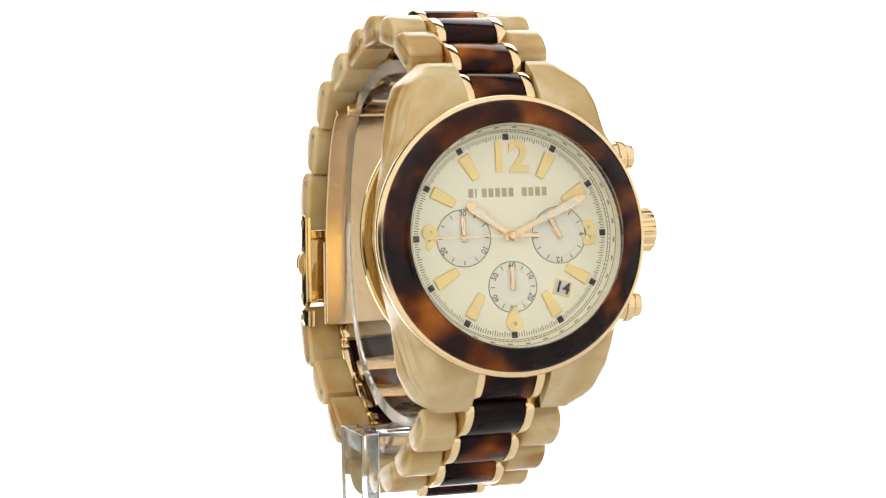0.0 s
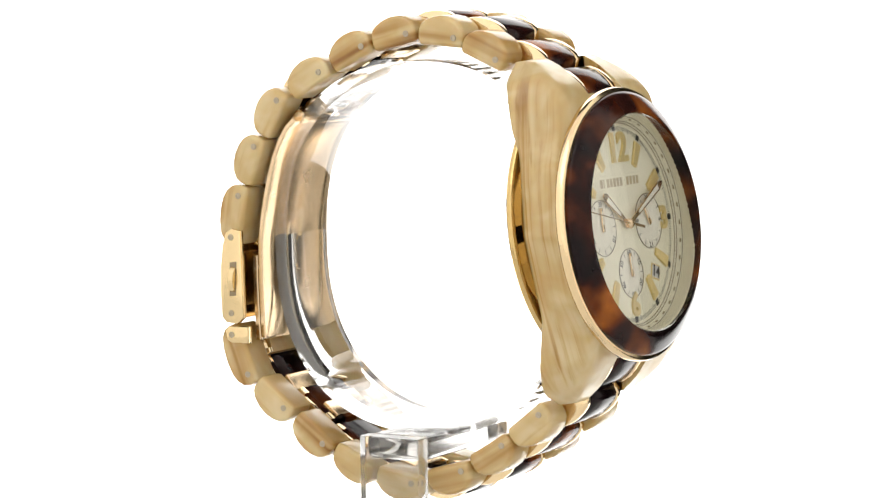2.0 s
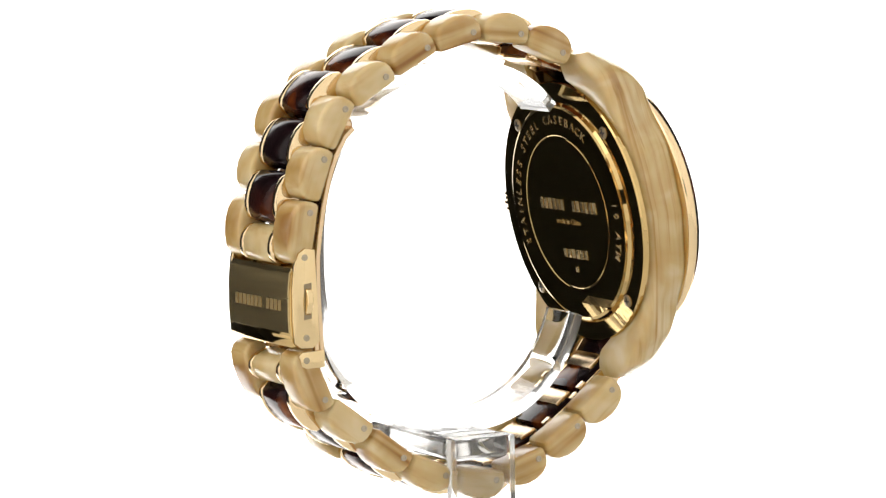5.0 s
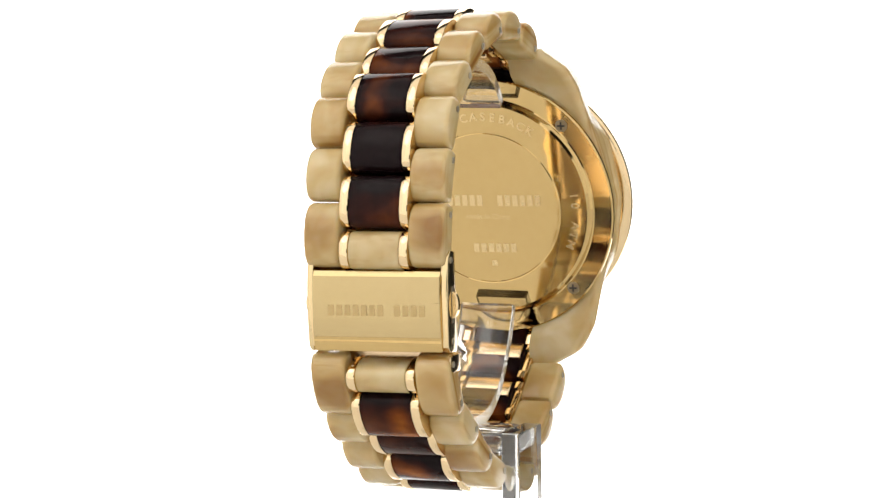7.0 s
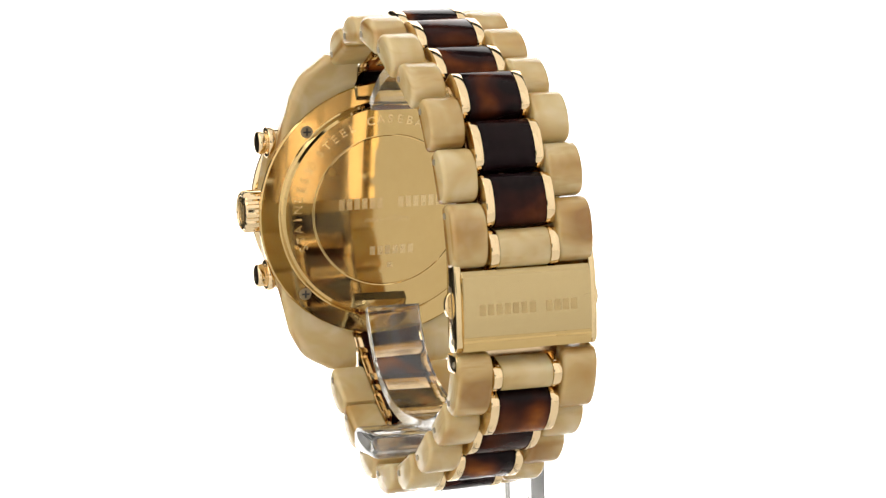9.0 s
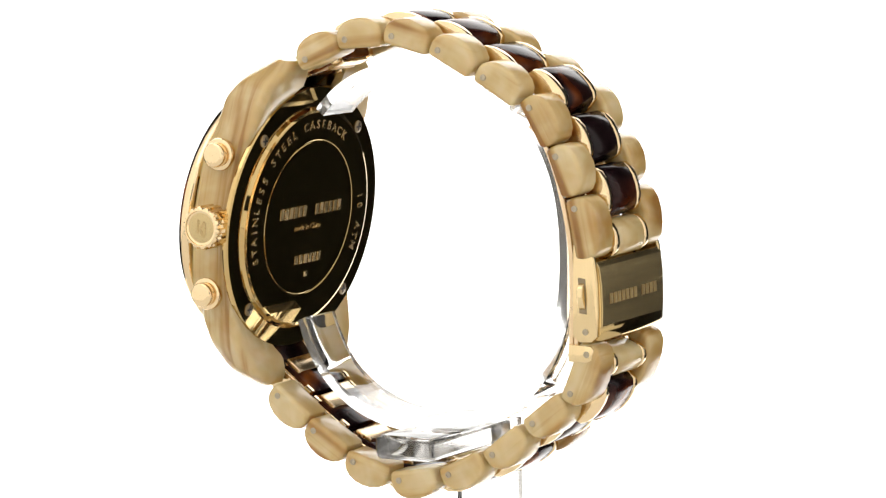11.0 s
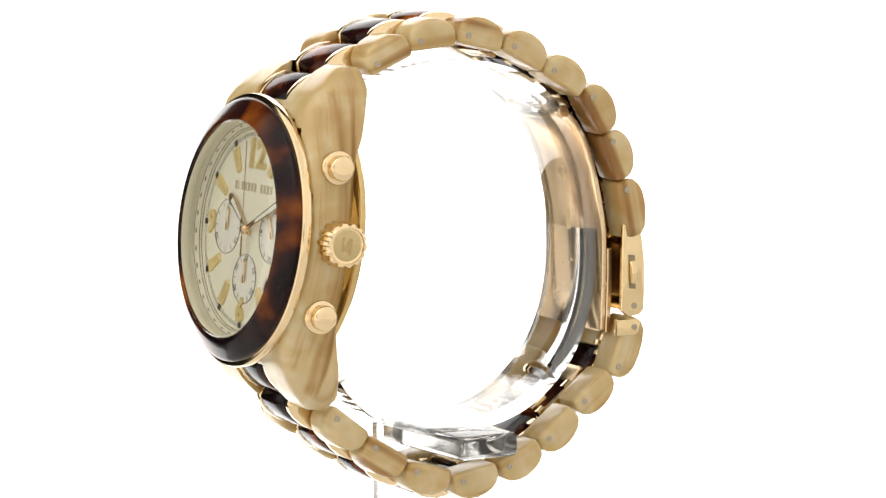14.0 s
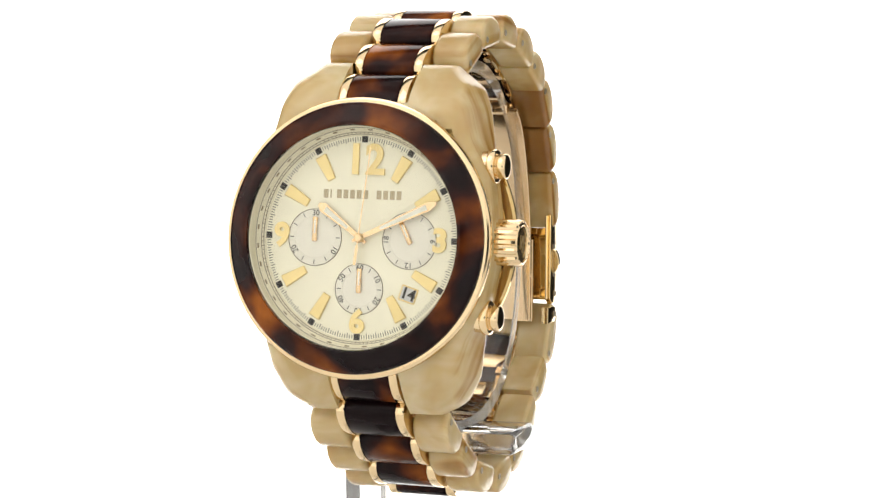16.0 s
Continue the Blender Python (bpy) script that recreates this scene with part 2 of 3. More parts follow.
def room():
    lo, hi, t = (-2000, -2200, -900), (2000, 1500, 1900), 100
    (x0, y0, z0), (x1, y1, z1) = lo, hi
    for name, b in (("wall_north", (x0 - t, x1 + t, y1, y1 + t, z0, z1)), ("wall_south", (x0 - t, x1 + t, y0 - t, y0, z0, z1)),
                    ("wall_west", (x0 - t, x0, y0, y1, z0, z1)), ("wall_east", (x1, x1 + t, y0, y1, z0, z1)),
                    ("floor", (x0 - t, x1 + t, y0 - t, y1 + t, z0 - t, z0)), ("ceiling", (x0 - t, x1 + t, y0 - t, y1 + t, z1, z1 + t))):
        tagged(finish(name, box(*b), STUDIO), "dark grey painted surface of the dim studio", name.split("_")[0], kind="structure")


room()

# ---- the watch: x to three o'clock, y to the back, z to twelve; its base point is the dial's centre ----
watch = tagged(new("wristwatch"), "gold, cream horn and tortoiseshell chronograph wristwatch closed round a clear stand", "wristwatch")

# bracelet pins, from the case to the clasp: (y, z)
TOP = [(11.6, 23.9), (17.7, 27.65), (25.05, 29.25), (32.45, 28.5), (39.6, 25.9), (46.7, 22.9), (51.2, 17.0), (54.7, 10.5), (57.0, 3.6)]
LOW = [(12.0, -24.0), (18.4, -27.7), (25.3, -30.7), (32.9, -31.7), (40.3, -29.3), (46.5, -25.2), (51.9, -19.7), (57.0, -14.5), (58.8, -7.4)]


def lean(y, z):
    """The ring is a little twisted: its top sits towards three o'clock, its back towards nine."""
    return -1.5 * max(0.0, min(1.0, (y - 34.0) / 20.0)) + 0.6 * max(0.0, min(1.0, z / 28.0))


OUTER = [(-0.9, -1.3), (5.1, -1.3), (5.5, -1.05), (5.72, -0.3), (5.72, 0.75), (5.45, 1.5), (4.6, 2.25), (3.4, 2.72), (2.1, 2.9), (0.8, 2.75),
         (-0.35, 2.3), (-1.15, 1.55), (-1.46, 0.75), (-1.48, -0.3), (-1.28, -1.05)]
CENTRE = [(-3.4, -1.2), (3.4, -1.2), (3.6, -0.6), (3.55, 0.6), (3.3, 1.5), (2.5, 2.1), (1.3, 2.45), (0.0, 2.55), (-1.3, 2.45), (-2.5, 2.1),
          (-3.3, 1.5), (-3.55, 0.6), (-3.6, -0.6)]
CENTRE = [(a, b + 0.08 if b > 0.7 else b) for a, b in CENTRE]
BAR = [(-3.35, -1.4), (-2.1, -1.4), (-2.0, -0.85), (2.0, -0.85), (2.1, -1.4), (3.35, -1.4)] + [(a * 0.985, b + (0.05 if b > 0 else 0.1)) for a, b in CENTRE[2:]]
END = [(a * 0.95, b if b > 0 else b * 0.4) for a, b in CENTRE]
END_BAR = [(a, b + 0.06) for a, b in END]
HALF_O, HALF_C, HALF_B = 2.45, 3.55, 0.62
X_O, X_B = 7.38, 4.22


def mirrored(profile):
    return [(-a, b) for a, b in reversed(profile)]


MESHES = {}


def shared(key, make, mat, angle=40):
    if key not in MESHES:
        ob = finish(key, make(), mat, angle=angle)
        MESHES[key] = ob.data
        bpy.data.objects.remove(ob)
    return MESHES[key]


def disc(r, depth, steps=14):
    """A small pin end: a rimmed cap along x."""
    bm = lathe([(r * 0.5, -depth * 0.55), (r * 0.55, -depth), (r * 0.9, -depth), (r, -depth * 0.7), (r, depth * 0.3)], steps)
    bmesh.ops.rotate(bm, verts=bm.verts, matrix=Matrix.Rotation(radians(-90), 3, "Z"))
    return bm


def outer_pair(pin, away, flip, longer=0.0):
    d = Vector((away[0] - pin[0], away[1] - pin[1])).normalized()
    for side in (-1, 1):
        key = ("outer_link_low" if flip else "outer_link_top") + ("_end" if longer else "")
        shape = [(a + longer * max(0.0, min(1.0, (a - 1.0) / 3.5)), b) for a, b in OUTER]
        me = shared(key, lambda: slab(mirrored(shape) if flip else shape, HALF_O, 0.62, 4), HORN)
        link = put("outer_link", me, watch, frame_of(side * X_O + lean(*pin), pin[0], pin[1], d, flip))
        put("pin", shared("pin", lambda: disc(0.44, 0.12), STEEL), link, at(side * HALF_O, 0, 0, 0, 0, 0 if side < 0 else 180), "small steel pin end")


def centre_piece(mid, along, flip, mat=None, stretch=1.0):
    x = lean(*mid)
    key = "centre_link" if mat is None else f"centre_link_horn_{stretch}"
    me = shared(key, lambda: slab(CENTRE if stretch == 1.0 else [(a * stretch, b) for a, b in CENTRE], HALF_C, 0.15, 2), mat or TORTOISE)
    link = put("centre_link", me, watch, frame_of(x, mid[0], mid[1], along, flip), "glossy tortoiseshell centre link" if mat is None else "cream horn centre link")
    if mat is None:
        plate = shared("inner_plate", lambda: slab([(0.5, -1.75), (2.9, -1.75), (3.1, -1.6), (3.1, -1.1), (0.3, -1.1), (0.3, -1.6)], 3.2, 0.12, 1), GOLD_ROSE)
        put("inner_plate", plate, link, at(0, 0, 0), "satin rose gold plate on the inner side")
    for side in (-1, 1):
        bar = shared("gold_bar" if stretch == 1.0 else f"gold_bar_{stretch}", lambda: slab(BAR if stretch == 1.0 else [(a * stretch, b) for a, b in BAR], HALF_B, 0.2, 2), GOLD)
        put("gold_bar", bar, link, at(side * X_B, 0, 0), "polished gold bar")


def bracelet(pins, flip):
    n = len(pins)
    for i in range(n - 1):
        outer_pair(pins[i], pins[i + 1], flip, (1.7 if flip else 1.3) if i == n - 2 else 0.0)
        p = Vector(pins[i])
        d = (Vector(pins[i + 1]) - p).normalized()
        along = d if i == 0 else (Vector(pins[i + 1]) - Vector(pins[i - 1])).normalized()
        mid = p - d * 1.5
        centre_piece(mid, along, flip)
    p, q = Vector(pins[-2]), Vector(pins[-1])
    d = (q - p).normalized()
    centre_piece(p + d * (4.1 if flip else 4.8), d, flip, HORN, 0.55 if flip else 0.72)


bracelet(TOP, False)
bracelet(LOW, True)


def end_pieces():
    """The first centre pieces, let into the case between its lugs."""
    for mid, along, flip in (((4.82, 18.32), (0.676, 0.737), False), ((6.17, -18.36), (0.70, -0.714), True)):
        link = put("end_link", shared("end_link", lambda: slab(END, HALF_C, 0.15, 2), TORTOISE), watch,
                   frame_of(0.35, mid[0], mid[1], along, flip), "tortoiseshell end link in the case")
        for side in (-1, 1):
            put("gold_bar", shared("end_bar", lambda: slab(END_BAR, HALF_B, 0.2, 2), GOLD), link, at(side * X_B, 0, 0), "polished gold bar")


end_pieces()


# ---- case ----
def lerp_table(table, v):
    for (a, p), (b, q) in zip(table, table[1:]):
        if v <= b:
            k = (v - a) / (b - a)
            return [s + (t - s) * k for s, t in zip(p, q)]
    return list(table[-1][1])


# z: (half width, front y, back y)
CASE = [(-23.0, (8.2, 7.6, 9.9)), (-22.6, (8.9, 6.7, 10.2)), (-21.8, (10.6, 5.6, 10.3)), (-20.8, (11.9, 4.4, 10.2)), (-17.8, (13.6, 1.9, 9.2)), (-14.6, (14.9, 0.5, 8.0)),
        (-11.0, (15.9, 0.2, 7.0)), (-7.0, (16.9, 0.2, 6.9)), (0.0, (17.9, 0.2, 6.9)), (7.0, (16.9, 0.2, 6.9)), (11.0, (15.9, 0.2, 7.1)), (14.2, (15.0, 0.2, 8.0)),
        (17.0, (14.0, 0.5, 8.4)), (19.0, (13.1, 1.7, 8.8)), (20.3, (12.4, 2.9, 9.2)), (21.2, (11.2, 3.8, 9.4)), (22.4, (9.6, 5.1, 9.5)), (23.2, (8.6, 6.7, 9.2))]


def eased(table, v, reach=0.45):
    """The table's values, softened over a short stretch so that the flanks flow."""
    rows = [lerp_table(table, max(table[0][0], min(table[-1][0], v + reach * k / 4))) for k in range(-4, 5)]
    return [sum(c) / len(rows) for c in zip(*rows)]


def case_body():
    """Stacked slices from six to twelve o'clock; a slot between each pair of lugs takes the end links."""
    bm = bmesh.new()
    rings = []
    zs = [-23.0 + 46.2 * k / 84 for k in range(85)]
    for z in zs:
        w, f, b = eased(CASE, z)
        w += 0.35 * max(0.0, min(1.0, (abs(z) - 14.5) / 3.0))
        r = min(1.6, (b - f) * 0.38)
        e = w - r
        across = [e + (5.06 - e) * k / 4 for k in range(1, 4)] + [5.06, 4.96, 3.3, 1.65, 0.0]
        across += [-x for x in reversed(across[:-1])]
        pts = []
        for cx, cy, a0 in ((e, f + r, -90), (e, b - r, 0), (-e, b - r, 90), (-e, f + r, 180)):
            for k in range(6):
                a = radians(a0 + 18 * k)
                pts.append((cx + r * math.cos(a), cy + r * math.sin(a)))
            if a0 == 0:
                pts += [(x, b) for x in across]
            if a0 == 180:
                pts += [(-x, f) for x in across]
        # the flanks of the shoulders slant out towards the back
        flare = max(0.0, min(1.0, (abs(z) - 9.0) / 4.0))
        pts = [(x + (1 if x > 0 else -1) * flare * max(-2.2, min(0.6, (y - 6.0) * 0.30)) * max(0.0, min(1.0, (abs(x) - 6.0) / 4.0)), y) for x, y in pts]
        # a well for the dial, and a round seat for the caseback
        pts = [(x, max(y, 1.6) if y < 3 and math.hypot(x, z) < 17.0 else y) for x, y in pts]
        pts = [(x, y if y < 7.2 else 7.2 + (y - 7.2) * max(0.0, min(1.0, (math.hypot(x, z) - 18.2) / 1.8))) for x, y in pts]
        rings.append([bm.verts.new((x, max(2.6, min(y, 7.0)), math.copysign(17.9, z)) if abs(x) < 5.0 and abs(z) > 17.9 else (x, y, z)) for x, y in pts])
    for a, b in zip(rings, rings[1:]):
        n = len(a)
        for i in range(n):
            j = (i + 1) % n
            if all(abs(v.co.x) < 5.0 and abs(v.co.z) > 17.85 for v in (a[i], a[j], b[j], b[i])):
                continue
            bm.faces.new((a[i], a[j], b[j], b[i]))
    for ring in (rings[0], rings[-1]):
        # caps of the two lugs, then the slot's floor
        for side in (1, -1):
            bm.faces.new([v for v in ring if v.co.x * side > 5.0])
    return bm


finish("case_body", case_body(), HORN_CASE, watch, at(0.65, 0, 0), label="streaked cream horn case body with broad lugs", angle=40)

TILT = at(0.1, 0, -0.3, 0.7, 0, -0.8)
finish("bezel_ring", lathe([(15.0, 0.62), (18.1, 0.62), (18.4, 0.45), (18.52, 0.2), (18.52, -0.42), (18.4, -0.7), (18.1, -0.82), (15.0, -0.82)], 128, True), GOLD, watch, TILT,
       "polished gold bezel rim")
finish("bezel_insert", lathe([(14.9, -0.6), (17.72, -0.7), (17.82, -0.85), (17.82, -1.25), (17.7, -1.5), (17.3, -1.78), (16.4, -2.3), (15.5, -2.76), (15.05, -2.94), (14.82, -2.93), (14.72, -2.75), (14.72, -0.6)], 128, True),
       TORTOISE_BEZEL, watch, TILT, "domed dark brown and amber tortoiseshell bezel")


def crystal_mesh():
    """A slightly domed pane, 1.1 thick, with a chamfered rim that stands proud of the bezel."""
    upper = [(14.68, -2.3), (14.68, -2.95), (14.45, -3.12)] + [(14.2 - 14.19 * k / 10, -3.15 - 0.5 * (1 - (1 - k / 10) ** 2)) for k in range(11)]
    lower = [(0.01 + 14.49 * k / 10, -2.55 + 0.4 * (k / 10) ** 2) for k in range(11)]
    return lathe(upper + lower, 96, True)


crystal = finish("crystal", crystal_mesh(), CRYSTAL, watch, TILT, "slightly domed clear crystal", angle=25)
crystal.visible_shadow = False


# ---- dial ----
DIAL_AT = at(0.19, 0.55, -0.23, 0.56, 0, 0.18)


def dial():
    base = finish("dial", lathe([(13.5, 0.0), (13.5, 0.5), (0.01, 0.5), (0.01, 0.0)], 96, True), DIAL, watch, DIAL_AT, label="champagne sunray dial")
    finish("chapter_ring", lathe([(13.4, -0.02), (14.56, -1.18), (14.62, -2.95), (14.68, -2.95), (14.68, 0.4), (13.4, 0.4)], 96, True), DIAL_RING, base, label="sloping champagne ring with a dark printed scale")
    ticks = bmesh.new()
    for k in range(240):
        a = k * 1.5
        if k % 20 == 0:
            continue
        major = k % 4 == 0
        merge(ticks, box(-0.045, 0.045, -0.02, 0.02, 12.55 if major else 12.75, 13.25), spin(a))
    finish("minute_track", ticks, INK, base, label="fine black minute track")
    for k in range(12):
        finish("hour_square", box(-0.42, 0.42, -0.05, 0.02, 12.57, 13.39), INK, base, spin(k * 30))
    scale = bmesh.new()
    for k in range(150):
        a = k * 2.4
        merge(scale, box(-0.03, 0.03, -0.01, 0.01, -0.30 if k % 5 else -0.42, 0.0), spin(a) @ shift(0, -0.50, 13.85) @ Matrix.Rotation(radians(45), 4, "X"))
    for r in (13.62, 13.86, 14.42):
        merge(scale, lathe([(r, 13.36 - r), (r + 0.06, 13.3 - r), (r + 0.07, 13.32 - r), (r + 0.01, 13.38 - r)], 128, True))
    finish("scale_print", scale, INK_BROWN, base, label="dark printed scale")
    marks = bmesh.new()
    for k in range(36):
        merge(marks, box(-0.32, 0.32, -0.02, 0.02, 0.12, 0.34), spin(k * 10 + 4) @ shift(0, -0.72, 14.07) @ Matrix.Rotation(radians(45), 4, "X"))
    finish("scale_marks", marks, INK_FAINT, base, label="small dark printed bars")
    # applied markers
    for k in (1, 2, 4, 5, 7, 8, 10, 11):
        bm = box(-0.85, 0.85, -0.35, 0.05, 8.7, 12.2, 0.1, 1)
        for v in bm.verts:
            if v.co.z < 10:
                v.co.x *= 0.66
        finish("hour_marker", bm, APPLIQUE, base, spin(k * 30), "faceted gold hour marker")
    for text, x, z, size in (("12", 0.25, 10.15, 5.5), ("3", 11.05, -0.1, 4.2), ("6", -0.05, -11.1, 4.2), ("9", -11.1, 0.0, 4.2)):
        bm = lettering(text, size, 0.16, 0.17)
        finish("numeral", bm, APPLIQUE, base, at(x, -0.15, z) @ FRONT, "applied gold numeral")
    for k in range(12):
        if k != 7:
            x0 = -5.5 + k * 0.93
            finish("printed_bar", box(x0, x0 + (0.2 if k == 1 else 0.66), -0.03, 0.02, 5.15, 6.3), INK_PALE, base)
    # small dials
    for x, z, r, numbers, needle in ((-6.46, -0.1, 3.7, (("30", 0), ("10", 120), ("20", 240)), 0), (6.79, -0.12, 3.7, (("24", 0), ("6", 90), ("12", 180), ("18", 270)), -27),
                                     (0.04, -6.7, 3.3, (("60", 0), ("10", 60), ("20", 120), ("30", 180), ("40", 240), ("50", 300)), 0)):
        sub = finish("subdial", lathe([(r, -0.03), (r - 0.08, -0.07), (r - 0.95, -0.07), (r - 1.0, -0.02), (0.01, -0.02), (0.01, 0.05), (r, 0.05)], 64, True), SUBDIAL, watch, DIAL_AT @ at(x, 0, z),
                     "silvery small dial with black figures")
        finish("subdial_rim", lathe([(r, -0.09), (r + 0.07, -0.09), (r + 0.07, 0.0), (r, 0.0)], 64, True), INK_BROWN, sub)
        tk = bmesh.new()
        for k in range(12):
            if any(abs(k * 30 - a) < 1 for _, a in numbers):
                continue
            merge(tk, box(-0.05, 0.05, -0.09, -0.05, r - 0.75, r - 0.2), spin(k * 30))
        for text, a in numbers:
            merge(tk, lettering(text, 1.05, 0.015), spin(a) @ shift(0, -0.085, r - 0.5) @ FRONT)
        finish("figures", tk, INK, sub, label="small black figures")
        finish("small_hand", box(-0.33, 0.33, -0.2, -0.08, -0.5, 2.7, 0.1, 2), GOLD_HAND, sub, at(0, -0.1, 0, 0, needle, 0), "rose gold baton hand")
        finish("hand_slot", box(-0.12, 0.12, -0.24, -0.1, 0.5, 2.3), SUBDIAL, sub, at(0, -0.1, 0, 0, needle, 0))
    # date
    win = box(-1.2, 1.2, -0.12, 0.02, -1.05, 1.05, 0.1, 1)
    win = finish("date_window", win, APPLIQUE, watch, DIAL_AT @ at(6.95, 0, -7.13, 0, 17, 0), "framed date window")
    finish("date_disc", box(-1.0, 1.0, -0.14, -0.05, -0.85, 0.85), DATE_WHITE, win)
    finish("date_figure", merge(bmesh.new(), lettering("14", 2.1, 0.02, 0.05), shift(0, -0.16, 0) @ FRONT), INK, win)
    return base


face = dial()


def hand_mesh(length, wide, tail):
    """A blade that widens to a blunt tip, with a shallow ridge of thickness."""
    bm = bmesh.new()
    pts = [(-0.2, -tail), (0.2, -tail), (0.3, 0), (0.34, length * 0.25), (wide, length * 0.9), (wide * 0.35, length), (-wide * 0.35, length), (-wide, length * 0.9), (-0.34, length * 0.25), (-0.3, 0)]
    f = bm.faces.new([bm.verts.new((x, 0, z)) for x, z in pts])
    ext = bmesh.ops.extrude_face_region(bm, geom=[f])
    bmesh.ops.translate(bm, verts=[g for g in ext["geom"] if isinstance(g, bmesh.types.BMVert)], vec=(0, -0.12, 0))
    return bm


def inlay_mesh(z0, z1, a, b):
    bm = box(-1, 1, -0.15, -0.05, z0, z1)
    for v in bm.verts:
        v.co.x *= a if v.co.z < (z0 + z1) / 2 else b
    return bm


hour = finish("hour_hand", hand_mesh(7.3, 0.66, 1.0), GOLD_HAND, watch, DIAL_AT @ at(0, -0.45, 0, 0, -54.0, 0), "rose gold hour hand with a pale inlay")
finish("inlay", inlay_mesh(2.2, 6.2, 0.2, 0.38), SUBDIAL, hour)
minute = finish("minute_hand", hand_mesh(11.6, 0.6, 1.0), GOLD_HAND, watch, DIAL_AT @ at(0, -0.75, 0, 0, 65.0, 0), "rose gold minute hand with a pale inlay")
finish("inlay", inlay_mesh(3.2, 10.2, 0.2, 0.34), SUBDIAL, minute)
seconds = finish("second_hand", merge(box(-0.07, 0.07, -0.06, 0, -3.6, 12.0), box(-0.2, 0.2, -0.07, 0.0, -3.6, -1.0)), GOLD_HAND, watch, DIAL_AT @ at(0, -1.1, 0, 0, 270, 0), "thin gold second hand")
finish("hand_hub", lathe([(0.62, -0.35), (0.68, -0.95), (0.45, -1.3), (0.01, -1.34), (0.01, -0.35)], 24, True), GOLD_HAND, watch, DIAL_AT, "gold hub of the hands")


# ---- crown and pushers on the three o'clock side ----
def turned_x(bm):
    """Lathe work about y turned so that its -y end points to +x."""
    bmesh.ops.rotate(bm, verts=bm.verts, matrix=Matrix.Rotation(radians(90), 3, "Z"))
    return bm


def crown():
    bm = bmesh.new()
    steps = 84
    rings = []
    for x, r, deep in ((17.6, 2.0, 0), (18.6, 2.0, 0), (18.6, 2.75, 1), (18.8, 2.95, 1), (21.8, 2.95, 1), (22.1, 2.8, 1), (22.22, 2.62, 0), (22.24, 2.5, 0), (22.24, 2.42, 0), (22.06, 2.36, 0), (22.0, 2.25, 0), (21.9, 1.5, 0), (21.86, 0.7, 0), (21.85, 0.02, 0)):
        ring = []
        for i in range(steps):
            a = 2 * math.pi * i / steps
            rr = r + (0.11 * max(-1, min(1, 2.2 * math.cos(14 * a))) if deep else 0)
            ring.append(bm.verts.new((x, rr * math.cos(a), rr * math.sin(a))))
        rings.append(ring)
    for a, b in zip(rings, rings[1:]):
        for i in range(steps):
            j = (i + 1) % steps
            bm.faces.new((a[i], a[j], b[j], b[i]))
    bm.faces.new(rings[0])
    bm.faces.new(rings[-1])
    ob = finish("crown", bm, GOLD, watch, at(-0.8, 4.2, 0), "fluted gold winding crown")
    finish("crown_face", turned_x(lathe([(0.02, -22.0), (1.9, -22.0), (2.2, -21.96), (2.3, -21.8), (0.02, -21.8)], 40, True)), GOLD_BRUSHED, ob, label="flat satin gold crown face")
    mark = bmesh.new()
    for y, z, h, turn in ((-0.55, 0.1, 0.95, 0), (0.1, 0.35, 0.7, -32), (0.55, -0.1, 0.95, 0), (0.2, -0.75, 0.6, 40)):
        merge(mark, box(21.98, 22.05, -0.16, 0.16, -h, h), shift(0, y, z) @ Matrix.Rotation(radians(turn), 4, "X"))
    finish("emblem", mark, GOLD_ETCH, ob, label="plain raised emblem")
    return ob


crown()
for z in (9.85, -9.9):
    finish("pusher", turned_x(lathe([(0.02, -19.67), (0.8, -19.66), (1.2, -19.64), (1.45, -19.6), (1.6, -19.53), (1.68, -19.4), (1.7, -19.2), (1.7, -18.62), (1.62, -18.5), (1.5, -18.45), (1.5, -18.3), (2.05, -18.3), (2.2, -18.22), (2.28, -18.05), (2.28, -17.5), (2.2, -17.3), (2.0, -17.2), (1.95, -14.8), (0.02, -14.8)], 40, True)),
                  GOLD, watch, at(-0.6, 3.6, z), "round polished gold chronograph pusher")


